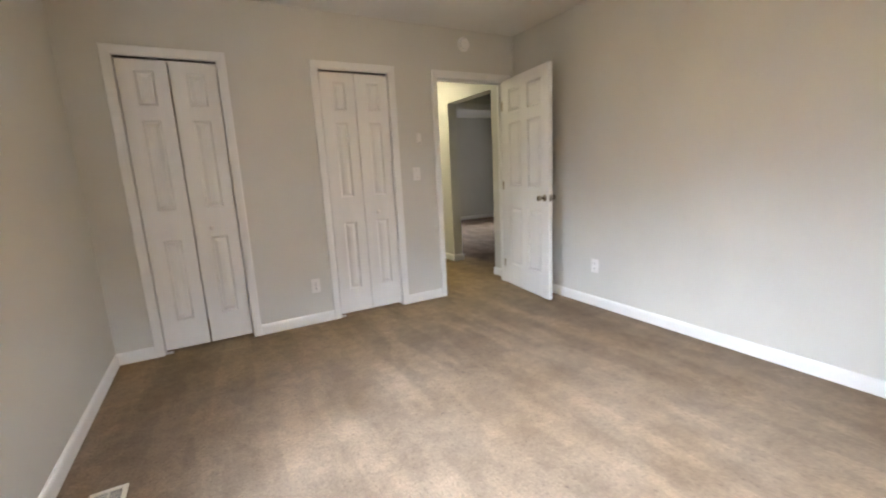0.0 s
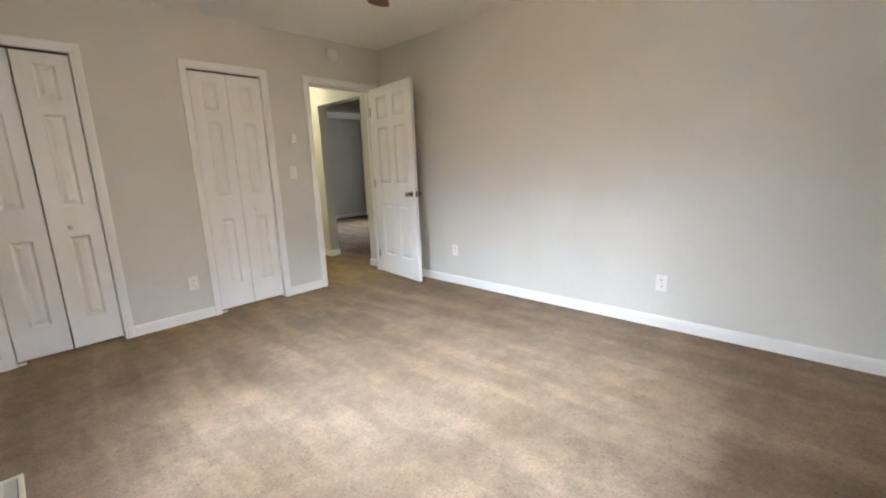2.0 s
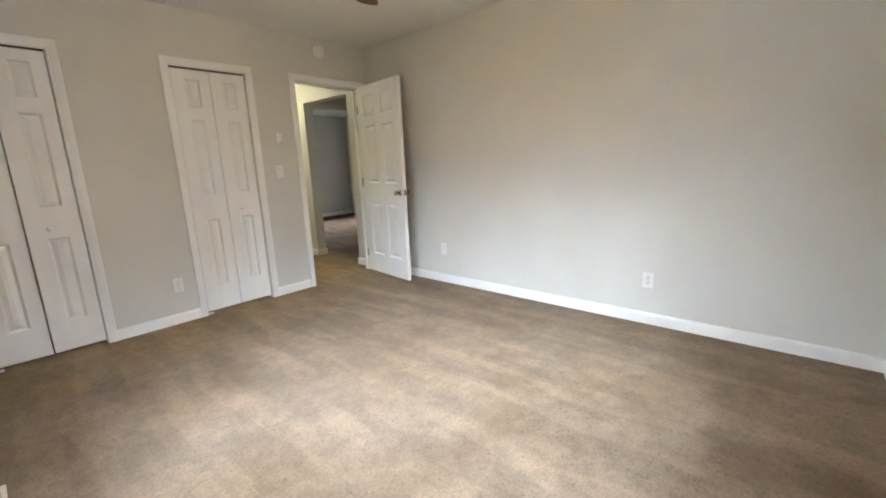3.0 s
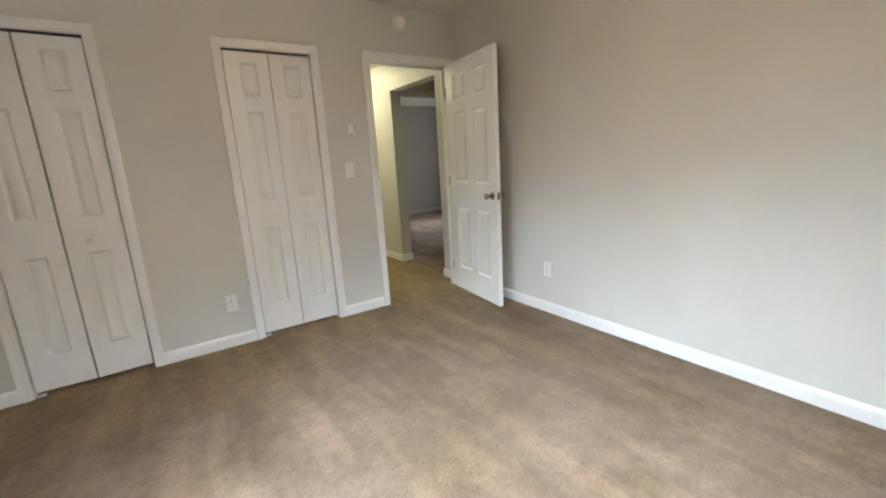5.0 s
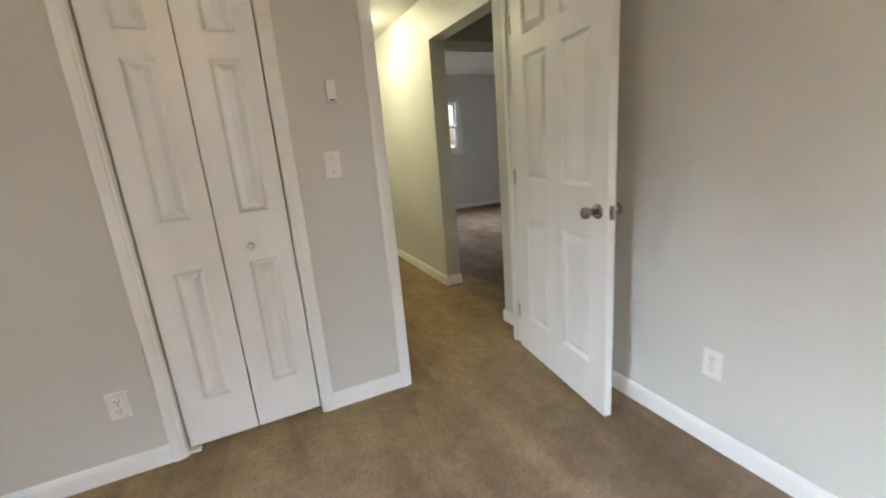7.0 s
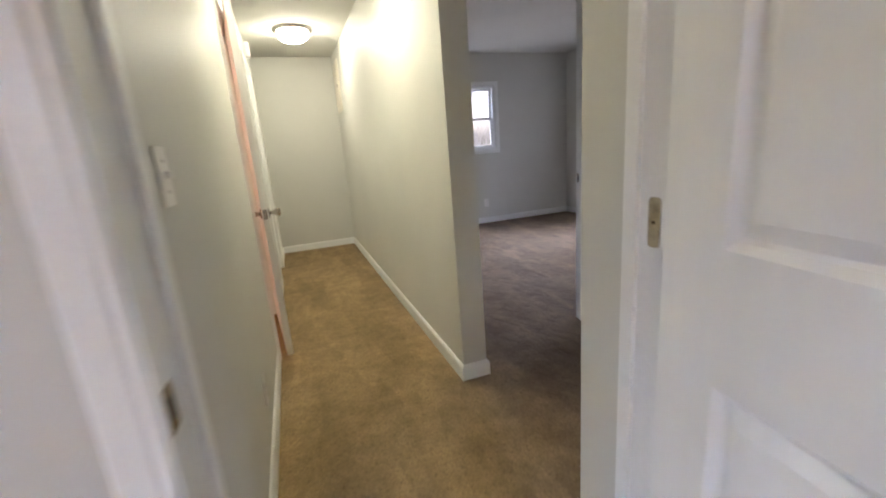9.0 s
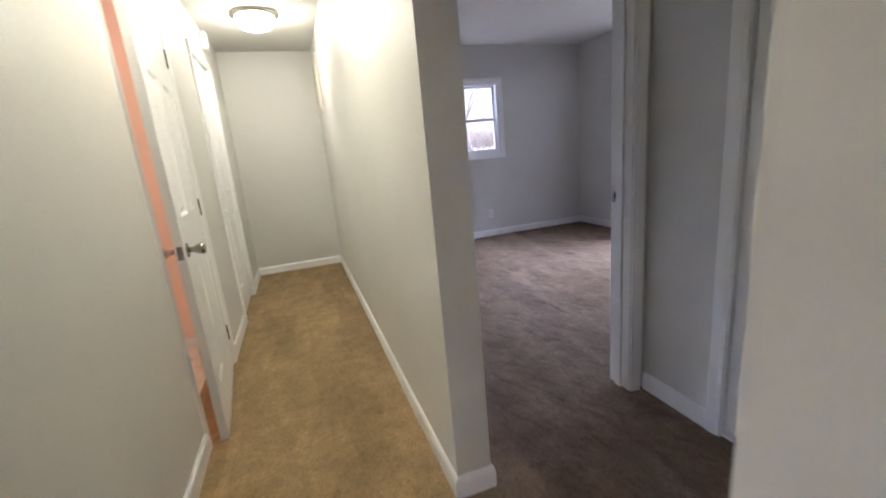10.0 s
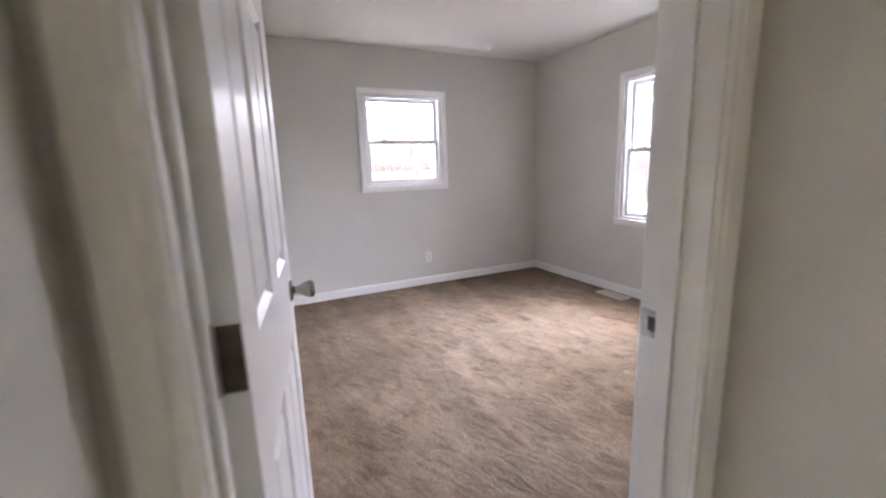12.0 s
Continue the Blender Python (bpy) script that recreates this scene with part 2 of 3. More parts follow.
def lathe(profile, steps=28, axis="z", at=(0, 0, 0)):
    """A solid of revolution from (radius, height) pairs."""
    bm = bmesh.new()
    rings = []
    for r, h in profile:
        ring = []
        for i in range(steps):
            a = 2 * math.pi * i / steps
            p = Vector((r * math.cos(a), r * math.sin(a), h))
            if axis == "x":
                p = Vector((p.z, p.x, p.y))
            if axis == "y":
                p = Vector((p.x, p.z, p.y))
            ring.append(bm.verts.new(p + Vector(at)))
        rings.append(ring)
    for a, c in zip(rings, rings[1:]):
        for i in range(steps):
            bm.faces.new((a[i], a[(i + 1) % steps], c[(i + 1) % steps], c[i]))
    bm.faces.new(rings[0])
    bm.faces.new(rings[-1])
    bmesh.ops.remove_doubles(bm, verts=bm.verts, dist=1e-5)
    return bm


def wall(name, along, a0, a1, n0, n1, z0, z1, holes=(), material=None, label="grey painted drywall wall with white trim"):
    """A wall with thickness from n0 to n1; along is 'x' or 'y'; holes are (from, to, bottom, top)."""
    us = sorted({a0, a1, *(h[0] for h in holes), *(h[1] for h in holes)})
    zs = sorted({z0, z1, *(max(z0, h[2]) for h in holes), *(min(z1, h[3]) for h in holes)})
    bm = bmesh.new()
    put = (lambda u, n, z: (u, n, z)) if along == "x" else (lambda u, n, z: (n, u, z))
    verts = {}

    def vert(u, n, z):
        if (u, n, z) not in verts:
            verts[u, n, z] = bm.verts.new(put(u, n, z))
        return verts[u, n, z]

    def solid(i, j):
        if not (0 <= i < len(us) - 1 and 0 <= j < len(zs) - 1):
            return False
        u, z = (us[i] + us[i + 1]) / 2, (zs[j] + zs[j + 1]) / 2
        return not any(h[0] < u < h[1] and h[2] < z < h[3] for h in holes)

    for i in range(len(us) - 1):
        for j in range(len(zs) - 1):
            if not solid(i, j):
                continue
            u0, u1, w0, w1 = us[i], us[i + 1], zs[j], zs[j + 1]
            for n in (n0, n1):
                bm.faces.new([vert(u0, n, w0), vert(u1, n, w0), vert(u1, n, w1), vert(u0, n, w1)])
            for di, dj, c in ((-1, 0, ((u0, w0), (u0, w1))), (1, 0, ((u1, w0), (u1, w1))), (0, -1, ((u0, w0), (u1, w0))), (0, 1, ((u0, w1), (u1, w1)))):
                if not solid(i + di, j + dj):
                    (p, q), (r, s) = c
                    bm.faces.new([vert(p, n0, q), vert(r, n0, s), vert(r, n1, s), vert(p, n1, q)])
    return tagged(part(name, bm, material or PAINT), label, "wall", kind="structure")


def baseboard(along, a0, a1, n, side, label="white painted wooden baseboard along the wall"):
    """A board at the foot of a wall whose face lies at n; side is +1 or -1, the way it faces."""
    prof = [(0, 0), (0.013, 0), (0.013, 0.062), (0.010, 0.074), (0.005, 0.082), (0, 0.084)]
    bm = bmesh.new()
    rows = []
    for a in (a0, a1):
        rows.append([bm.verts.new((a, n + side * d, z) if along == "x" else (n + side * d, a, z)) for d, z in prof])
    k = len(prof)
    for i in range(k):
        bm.faces.new((rows[0][i], rows[0][(i + 1) % k], rows[1][(i + 1) % k], rows[1][i]))
    bm.faces.new(rows[0])
    bm.faces.new(rows[1])
    return tagged(part("baseboard", bm, TRIM), label, "baseboard", kind="structure")


CASING = [(0.004, 0.0), (0.004, 0.008), (0.007, 0.011), (0.018, 0.012), (0.022, 0.0145), (0.046, 0.0175), (0.056, 0.0175), (0.060, 0.014), (0.060, 0.0)]


def casing(put, a0, a1, z0, z1, parent, name="casing", closed=False, width=1.0, right=1.0, left=1.0):
    """Moulded casing round an opening on a wall face; put maps (along, off the wall, height) to the world."""
    bm = bmesh.new()
    rows = []
    for u, v in CASING:
        u *= width
        if closed:
            pts = [(a0 - u, z0 - u), (a0 - u, z1 + u), (a1 + u, z1 + u), (a1 + u, z0 - u)]
        else:
            pts = [(a0 - u * left, 0), (a0 - u * left, z1 + u), (a1 + u * right, z1 + u), (a1 + u * right, 0)]
        rows.append([bm.verts.new(put(a, v, z)) for a, z in pts])
    k = len(rows)
    for j in range(4 if closed else 3):
        for i in range(k):
            bm.faces.new((rows[i][j], rows[(i + 1) % k][j], rows[(i + 1) % k][(j + 1) % 4], rows[i][(j + 1) % 4]))
    if not closed:
        bm.faces.new([r[0] for r in rows])
        bm.faces.new([r[3] for r in rows])
    return part(name, bm, TRIM, parent)


def pbox(put, a0, a1, n0, n1, z0, z1, bevel=0.0):
    p, q = put(a0, n0, z0), put(a1, n1, z1)
    return fresh_box(*(min(p[i], q[i]) for i in range(3)), *(max(p[i], q[i]) for i in range(3)), bevel)


def doorway(name, put, a0, a1, z1, depth, label, sides=(1, 1), stop=None, left=1.0, right=1.0, back=None):
    """Jambs, head, stop and casings of an opening through a wall; put(along, off the face, height), the wall lies at -depth..0."""
    p = put((a0 + a1) / 2, -depth / 2, 0)
    e = thing(name, p, label, "door frame", kind="structure")
    j = 0.018
    part("jamb", pbox(put, a0 - j, a0, -depth - 0.002, 0.002, 0, z1, 0.0015), TRIM, e)
    part("jamb", pbox(put, a1, a1 + j, -depth - 0.002, 0.002, 0, z1, 0.0015), TRIM, e)
    part("head_jamb", pbox(put, a0 - j, a1 + j, -depth - 0.002, 0.002, z1, z1 + j, 0.0015), TRIM, e)
    if stop is not None:
        s0, s1 = stop
        part("door_stop", pbox(put, a0, a0 + 0.011, s0, s1, 0, z1 - 0.011, 0.002), TRIM, e)
        part("door_stop", pbox(put, a1 - 0.011, a1, s0, s1, 0, z1 - 0.011, 0.002), TRIM, e)
        part("door_stop", pbox(put, a0, a1, s0, s1, z1 - 0.011, z1, 0.002), TRIM, e)
    if sides[0]:
        casing(lambda a, n, z: put(a, n, z), a0, a1, 0, z1, e, left=left, right=right)
    if sides[1]:
        casing(lambda a, n, z: put(a, -depth - n, z), a0, a1, 0, z1, e, left=left, right=right)
    return e


def slab_mesh(w, h, t, panels):
    """A moulded door slab from x 0..w, y 0..t, z 0..h, with sunk, sloped beds for its panels on both faces."""
    bm = bmesh.new()
    xs = sorted({0, w, *(p[0] for p in panels), *(p[1] for p in panels)})
    zs = sorted({0, h, *(p[2] for p in panels), *(p[3] for p in panels)})

    def quad(pts):
        bm.faces.new([bm.verts.new(p) for p in pts])

    for y, s in ((0.0, 1), (t, -1)):
        for i in range(len(xs) - 1):
            for k in range(len(zs) - 1):
                u, z = (xs[i] + xs[i + 1]) / 2, (zs[k] + zs[k + 1]) / 2
                if not any(p[0] < u < p[1] and p[2] < z < p[3] for p in panels):
                    quad([(xs[i], y, zs[k]), (xs[i + 1], y, zs[k]), (xs[i + 1], y, zs[k + 1]), (xs[i], y, zs[k + 1])])
        for x0, x1, z0, z1 in panels:
            rings = []
            for inset, d in ((0, 0), (0.003, 0.003), (0.011, 0.0115), (0.017, 0.0135)):
                yy = y + s * d
                rings.append([(x0 + inset, yy, z0 + inset), (x1 - inset, yy, z0 + inset), (x1 - inset, yy, z1 - inset), (x0 + inset, yy, z1 - inset)])
            for a, c in zip(rings, rings[1:]):
                for i in range(4):
                    quad([a[i], a[(i + 1) % 4], c[(i + 1) % 4], c[i]])
            quad(rings[-1])
    for pts in ([(0, 0, 0), (0, t, 0), (0, t, h), (0, 0, h)], [(w, 0, 0), (w, t, 0), (w, t, h), (w, 0, h)],
                [(0, 0, 0), (w, 0, 0), (w, t, 0), (0, t, 0)], [(0, 0, h), (w, 0, h), (w, t, h), (0, t, h)]):
        quad(pts)
    bmesh.ops.remove_doubles(bm, verts=bm.verts, dist=1e-5)
    return bm


def panel_mesh(x0, x1, z0, z1, y, s):
    """A raised door panel with bevelled margins; s is +1 where it lies in the face y = 0."""
    bm = bmesh.new()
    rings = []
    for inset, d in ((0.018, 0.014), (0.020, 0.0125), (0.040, 0.0035), (0.043, 0.0022)):
        yy = y + s * d
        rings.append([bm.verts.new(c) for c in ((x0 + inset, yy, z0 + inset), (x1 - inset, yy, z0 + inset), (x1 - inset, yy, z1 - inset), (x0 + inset, yy, z1 - inset))])
    for a, c in zip(rings, rings[1:]):
        for i in range(4):
            bm.faces.new((a[i], a[(i + 1) % 4], c[(i + 1) % 4], c[i]))
    bm.faces.new(rings[-1])
    bm.faces.new(rings[0])
    return bm


ROWS = ((0.212, 0.795), (1.005, 1.610), (1.705, 1.925))


def knob_set(parent, x, y, z, s, material=NICKEL, label="satin nickel door knob"):
    """A round knob with its rose and neck on a door face at y; s is the way it stands off, -1 or +1."""
    k = part("knob", lathe([(0.0, 0.069), (0.014, 0.069), (0.0215, 0.067), (0.0245, 0.062), (0.0245, 0.054), (0.022, 0.044), (0.017, 0.034), (0.0125, 0.026), (0.0115, 0.018), (0.012, 0.004), (0, 0.004)], 24, "y"), material, parent, label, True)
    for v in k.data.vertices:
        v.co = Vector((v.co.x + x, y + s * v.co.y, v.co.z + z))
    r = part("rose", lathe([(0.0, 0.009), (0.018, 0.009), (0.029, 0.006), (0.032, 0.001), (0.032, 0.0), (0, 0)], 28, "y"), material, k, "", True)
    for v in r.data.vertices:
        v.co = Vector((v.co.x + x, y + s * v.co.y, v.co.z + z))
    for o in (k, r):
        if s < 0:
            o.data.flip_normals()
    return k


def six_panel_door(name, w, label, hinge_material, hinge_heights=(0.20, 0.99, 1.79), knob_z=0.90, h=2.02, t=0.035):
    """A six-panel door hinged on x = 0, seen face at y = 0 (towards -y), foot at z = 0. Handles on both faces."""
    e = thing(name, (0, 0, 0), label, "door", kind="structure")
    st, mu = 0.148 * w, 0.148 * w
    pw = (w - 2 * st - mu) / 2
    panels = [(x, x + pw, z0, z1) for x in (st, st + pw + mu) for z0, z1 in ROWS]
    slab = part("slab", slab_mesh(w, h, t, panels), DOORWHITE, e)
    for p in panels:
        part("panel", panel_mesh(*p, 0.0, 1), DOORWHITE, slab)
        part("panel", panel_mesh(*p, t, -1), DOORWHITE, slab)
    knob_set(e, w - 0.062, 0.0, knob_z, -1)
    knob_set(e, w - 0.062, t, knob_z, 1)
    part("latch_plate", fresh_box(w - 0.001, 0.006, knob_z - 0.028, w + 0.0015, t - 0.006, knob_z + 0.028, 0.0006), NICKEL, e, "satin nickel latch plate")
    part("latch_bolt", fresh_box(w, 0.012, knob_z - 0.008, w + 0.010, t - 0.012, knob_z + 0.008, 0.002), NICKEL, e)
    for z in hinge_heights:
        bm = fresh_box(-0.0025, 0.002, z - 0.045, 0.0005, t - 0.004, z + 0.045, 0.0008)
        hg = part("hinge", bm, hinge_material, e)
        kn = lathe([(0, -0.047), (0.0055, -0.046), (0.0055, 0.046), (0.003, 0.050), (0, 0.051)], 12, "z", (-0.004, t + 0.003, z))
        part("hinge_pin", kn, hinge_material, hg, "", True)
    return e


def place(e, m):
    e.matrix_world = m
    return e


def bifold(name, put_pose, w, label, knob_leaf, fold=1.2, seam=0.006, h=1.990, lift=0.028):
    """Two three-panel leaves, hung from a track, almost shut. Local x runs along the opening, seen face towards -y."""
    e = thing(name, (0, 0, 0), label, "closet door", kind="structure")
    lw = (w - 0.014 - seam) / 2
    a = radians(fold)
    for i in (0, 1):
        panels = [(0.093, lw - 0.074 if i else lw - 0.078, z0 - 0.005, z1 - 0.005) for z0, z1 in ROWS]
        leaf = part("leaf", slab_mesh(lw, h, 0.030, panels), DOORWHITE, e)
        made = [leaf]
        for p in panels:
            made.append(part("panel", panel_mesh(*p, 0.0, 1), DOORWHITE, leaf))
        dx = 0.007 if i == 0 else 0.007 + lw + seam
        leaf.matrix_local = pose(dx, 0.012, lift, 0, 0, 0) @ (pose(0, 0, 0, 0, 0, -fold) if i == 0 else Matrix.Translation((lw, 0, 0)) @ pose(0, 0, 0, 0, 0, fold) @ Matrix.Translation((-lw, 0, 0)))
    kx = 0.007 + (lw * 1.4 + seam if knob_leaf else lw / 2)
    k = part("knob", lathe([(0, 0.030), (0.008, 0.030), (0.015, 0.026), (0.0165, 0.020), (0.013, 0.013), (0.008, 0.009), (0.008, 0), (0, 0)], 20, "y"), PLASTIC, e, "small white round knob", True)
    for v in k.data.vertices:
        v.co = Vector((v.co.x + kx, 0.012 - lw / 2 * math.sin(a) - v.co.y, v.co.z + 0.885))
    k.data.flip_normals()
    part("track", fresh_box(0.002, 0.020, h + lift + 0.008, w - 0.002, 0.042, h + lift + 0.018), SLOT, e, "dark metal overhead track")
    part("pivot_bracket", fresh_box(0.0, 0.005, 0.0, 0.045, 0.034, 0.010, 0.001), PLASTIC, e, "pale floor pivot bracket")
    return place(e, put_pose)


# ---------- walls, floor, ceiling ----------
H, HALL, ROOM, TOP = 2.46, 2.355, 2.415, 2.61
HX = -0.925  # east face of the hall's west wall
MX = 0.13  # east face of the wall between hall and rooms
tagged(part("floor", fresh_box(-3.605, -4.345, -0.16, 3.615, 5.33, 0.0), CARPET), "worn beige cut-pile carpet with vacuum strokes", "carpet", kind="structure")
for cname, b in (("ceiling_bedroom", (-3.605, -4.345, H, 0.0, 0.06)), ("ceiling_closet", (-3.605, 0.06, H, -1.005, 1.0)), ("ceiling_hall", (-1.005, 0.06, HALL, 0.055, 5.33)),
                 ("ceiling_vestibule", (0.055, 0.06, HALL, 1.85, 1.615)), ("ceiling_room", (0.055, 1.615, ROOM, 3.615, 5.33)), ("ceiling_bathroom", (-3.605, 1.0, HALL, -1.005, 5.33))):
    tagged(part(cname, fresh_box(b[0], b[1], b[2], b[3], b[4], 2.62), CEILING), "flat off-white painted ceiling", "ceiling", kind="structure")
tagged(part("roof_deck", fresh_box(-3.7, -4.45, 2.60, 3.7, 5.42, 2.70), CEILING), "plain roof deck over the rooms", "roof", kind="structure")

C1, C2, C3, C4 = (-3.205, -2.618), (-1.920, -1.340), (0.500, 1.150), (3.665, 4.380)
D1, D2, D3 = (-0.865, -0.105), (0.205, 0.975), (2.035, 2.880)
T = 2.035
J = 0.018
wall("wall_bedroom_north", "x", -3.485, 0.0, 0.0, 0.12, 0, TOP, [(C1[0] - J, C1[1] + J, -1, T + J), (C2[0] - J, C2[1] + J, -1, T + J), (D1[0] - J, D1[1] + J, -1, T + J)])
wall("wall_bedroom_west", "y", -4.225, 0.72, -3.605, -3.485, 0, TOP, [(-2.52, -1.64, 0.74, 1.99)])
wall("wall_bedroom_south", "x", -3.605, MX, -4.345, -4.225, 0, TOP, [(-1.98, -1.08, 1.05, 1.99)])
wall("wall_middle", "y", -4.225, 5.21, 0.0, MX, 0, TOP, [(0.382, 1.315, -1, 2.04)], label="grey painted drywall wall with a plain opening")
wall("wall_hall_west", "y", 0.12, 5.135, -1.06, HX, 0, TOP, [(D3[0] - J, D3[1] + J, -1, T + J), (C4[0] - J, C4[1] + J, -1, T + J)])
wall("wall_hall_end", "x", -1.70, 0.0, 5.135, 5.255, 0, TOP)
wall("wall_room_north", "x", 0.0, 3.615, 5.21, 5.33, 0, TOP, [(1.41, 2.250, 1.09, 1.978)])
wall("wall_room_east", "y", 1.555, 5.21, 3.495, 3.615, 0, TOP, [(3.122, 3.945, 0.722, 1.988)])
wall("wall_room_south", "x", MX, 3.495, 1.555, 1.675, 0, TOP, [(D2[0] - J, D2[1] + J, -1, T + J)])
wall("wall_vestibule_east", "y", 0.30, 1.555, 1.06, 1.16, 0, TOP, [(C3[0] - J, C3[1] + J, -1, T + J)])
wall("wall_vestibule_south", "x", MX, 1.85, 0.18, 0.30, 0, TOP)
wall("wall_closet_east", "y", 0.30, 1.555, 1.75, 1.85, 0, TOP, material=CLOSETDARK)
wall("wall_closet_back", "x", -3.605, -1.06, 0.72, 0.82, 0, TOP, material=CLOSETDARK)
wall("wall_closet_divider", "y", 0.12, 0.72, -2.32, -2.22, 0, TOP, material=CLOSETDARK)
wall("wall_bathroom_west", "y", 1.20, 3.40, -2.80, -2.70, 0, TOP, material=PEACH, label="peach painted bathroom wall")
wall("wall_bathroom_south", "x", -2.70, -1.06, 1.20, 1.30, 0, TOP, material=PEACH, label="peach painted bathroom wall")
wall("wall_bathroom_north", "x", -2.70, -1.06, 3.30, 3.40, 0, TOP, material=PEACH, label="peach painted bathroom wall")
# plain walls that close the house around the rooms
wall("wall_outer_west", "y", 0.82, 5.33, -3.605, -3.485, 0, TOP)
wall("wall_outer_north", "x", -3.485, -1.70, 5.21, 5.33, 0, TOP)
wall("wall_outer_east", "y", -4.345, 1.555, 3.495, 3.615, 0, TOP)
wall("wall_outer_south", "x", MX, 3.495, -4.345, -4.225, 0, TOP)
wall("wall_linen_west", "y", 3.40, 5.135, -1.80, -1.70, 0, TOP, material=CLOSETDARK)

# terracotta tiles of the bathroom
bath_floor = tagged(part("bathroom_floor", fresh_box(-2.70, 1.30, 0.0005, -1.062, 3.30, 0.004), IVORY), "terracotta tiled bathroom floor with pale joints", "tiles", kind="structure")

# baseboards
for along, a0, a1, n, s in (
    ("x", -3.485, C1[0] - 0.060, 0.0, -1), ("x", C1[1] + 0.060, C2[0] - 0.060, 0.0, -1), ("x", C2[1] + 0.060, D1[0] - 0.060, 0.0, -1),
    ("x", D1[1] + 0.060, 0.0, 0.0, -1), ("y", -4.225, -0.013, 0.0, -1), ("y", -4.225, -0.013, -3.485, 1), ("x", -3.472, -0.013, -4.225, 1),
    ("y", 0.135, D3[0] - 0.010, HX, 1), ("y", D3[1] + 0.060, C4[0] - 0.060, HX, 1), ("y", C4[1] + 0.060, 5.135, HX, 1),
    ("x", HX + 0.013, -0.013, 5.135, -1), ("y", 1.302, 5.135, 0.0, -1), ("x", 0.0, MX, 1.315, -1), ("y", 1.302, 1.537, MX, 1),
    ("y", 0.138, 0.395, 0.0, -1), ("x", 0.0, MX, 0.382, 1),
    ("y", C3[1] + 0.060, 1.540, 1.06, -1), ("y", 0.30, C3[0] - 0.060, 1.06, -1), ("x", MX, 1.047, 0.30, 1),
    ("x", -2.70, -1.06, 3.30, -1), ("y", 1.30, 3.287, -2.70, 1), ("x", MX + 0.013, 3.482, 5.21, -1), ("y", 1.675, 5.21, 3.495, -1), ("y", 1.675, 5.21, MX, 1), ("x", D2[1] + 0.060, 3.482, 1.675, 1),
):
    baseboard(along, a0, a1, n, s)

# ---------- door frames and doors ----------
north_face = lambda a, n, z: (a, -n, z)
doorway("closet_frame_1", north_face, *C1, T, 0.12, "white moulded casing around a bedroom closet", (1, 0))
doorway("closet_frame_2", north_face, *C2, T, 0.12, "white moulded casing around a narrow bedroom closet", (1, 0))
f1 = doorway("door_frame_1", north_face, *D1, T, 0.12, "white moulded casing of the bedroom doorway", (1, 1), stop=(-0.116, -0.084))
f2 = doorway("door_frame_2", lambda a, n, z: (a, 1.555 - n, z), *D2, T, 0.12, "white moulded casing of the second bedroom doorway", (1, 1), stop=(-0.082, -0.045))
doorway("door_frame_3", lambda a, n, z: (HX + n, a, z), *D3, T, 0.135, "white moulded casing of the bathroom doorway", (1, 1), stop=(-0.075, -0.040), left=0.15)
doorway("closet_frame_3", lambda a, n, z: (1.06 - n, a, z), *C3, T, 0.10, "white moulded casing around a vestibule closet", (1, 0))
doorway("closet_frame_4", lambda a, n, z: (HX + n, a, z), *C4, T, 0.135, "white moulded casing around a hall closet", (1, 0))


def strike(parent, p0, p1, q0, q1):
    s = part("strike_plate", fresh_box(*p0, *p1, 0.0006), NICKEL, parent, "bright nickel strike plate")
    part("latch_hole", fresh_box(*q0, *q1), SLOT, s)


strike(f1, (D1[0], 0.004, 0.885), (D1[0] + 0.0016, 0.036, 0.945), (D1[0] + 0.0012, 0.012, 0.902), (D1[0] + 0.0024, 0.028, 0.928))
strike(f2, (D2[1] - 0.0016, 1.634, 0.905), (D2[1], 1.674, 0.963), (D2[1] - 0.0024, 1.644, 0.920), (D2[1] - 0.0012, 1.660, 0.948))


def rounded_plate(x0, x1, y0, y1, z0, z1, r=0.008):
    """A thin plate across x with rounded corners."""
    bm = bmesh.new()
    ring = []
    for cy, cz, a0 in ((y1 - r, z1 - r, 0), (y0 + r, z1 - r, 90), (y0 + r, z0 + r, 180), (y1 - r, z0 + r, 270)):
        for k in range(5):
            a = radians(a0 + 22.5 * k)
            ring.append((cy + r * math.cos(a), cz + r * math.sin(a)))
    lo, hi = ([bm.verts.new((x, y, z)) for y, z in ring] for x in (x0, x1))
    bm.faces.new(lo)
    bm.faces.new(hi)
    for k in range(len(ring)):
        bm.faces.new((lo[k], lo[(k + 1) % len(ring)], hi[(k + 1) % len(ring)], hi[k]))
    return bm


for z in (0.215, 1.03, 1.81):
    leaf = part("hinge_leaf", rounded_plate(D1[1] - 0.0022, D1[1] - 0.0002, 0.038, 0.063, z - 0.045, z + 0.045), BRASS, f1, "worn brass hinge leaf")
    part("screw", lathe([(0, -0.0034), (0.0035, -0.003), (0.0035, -0.002), (0, -0.002)], 10, "x", (D1[1], 0.051, z)), BRONZE, leaf)
    part("hinge_leaf", rounded_plate(D2[0] + 0.0002, D2[0] + 0.0022, 1.640, 1.673, z - 0.045, z + 0.045), BRONZE, f2, "dark bronze hinge leaf")

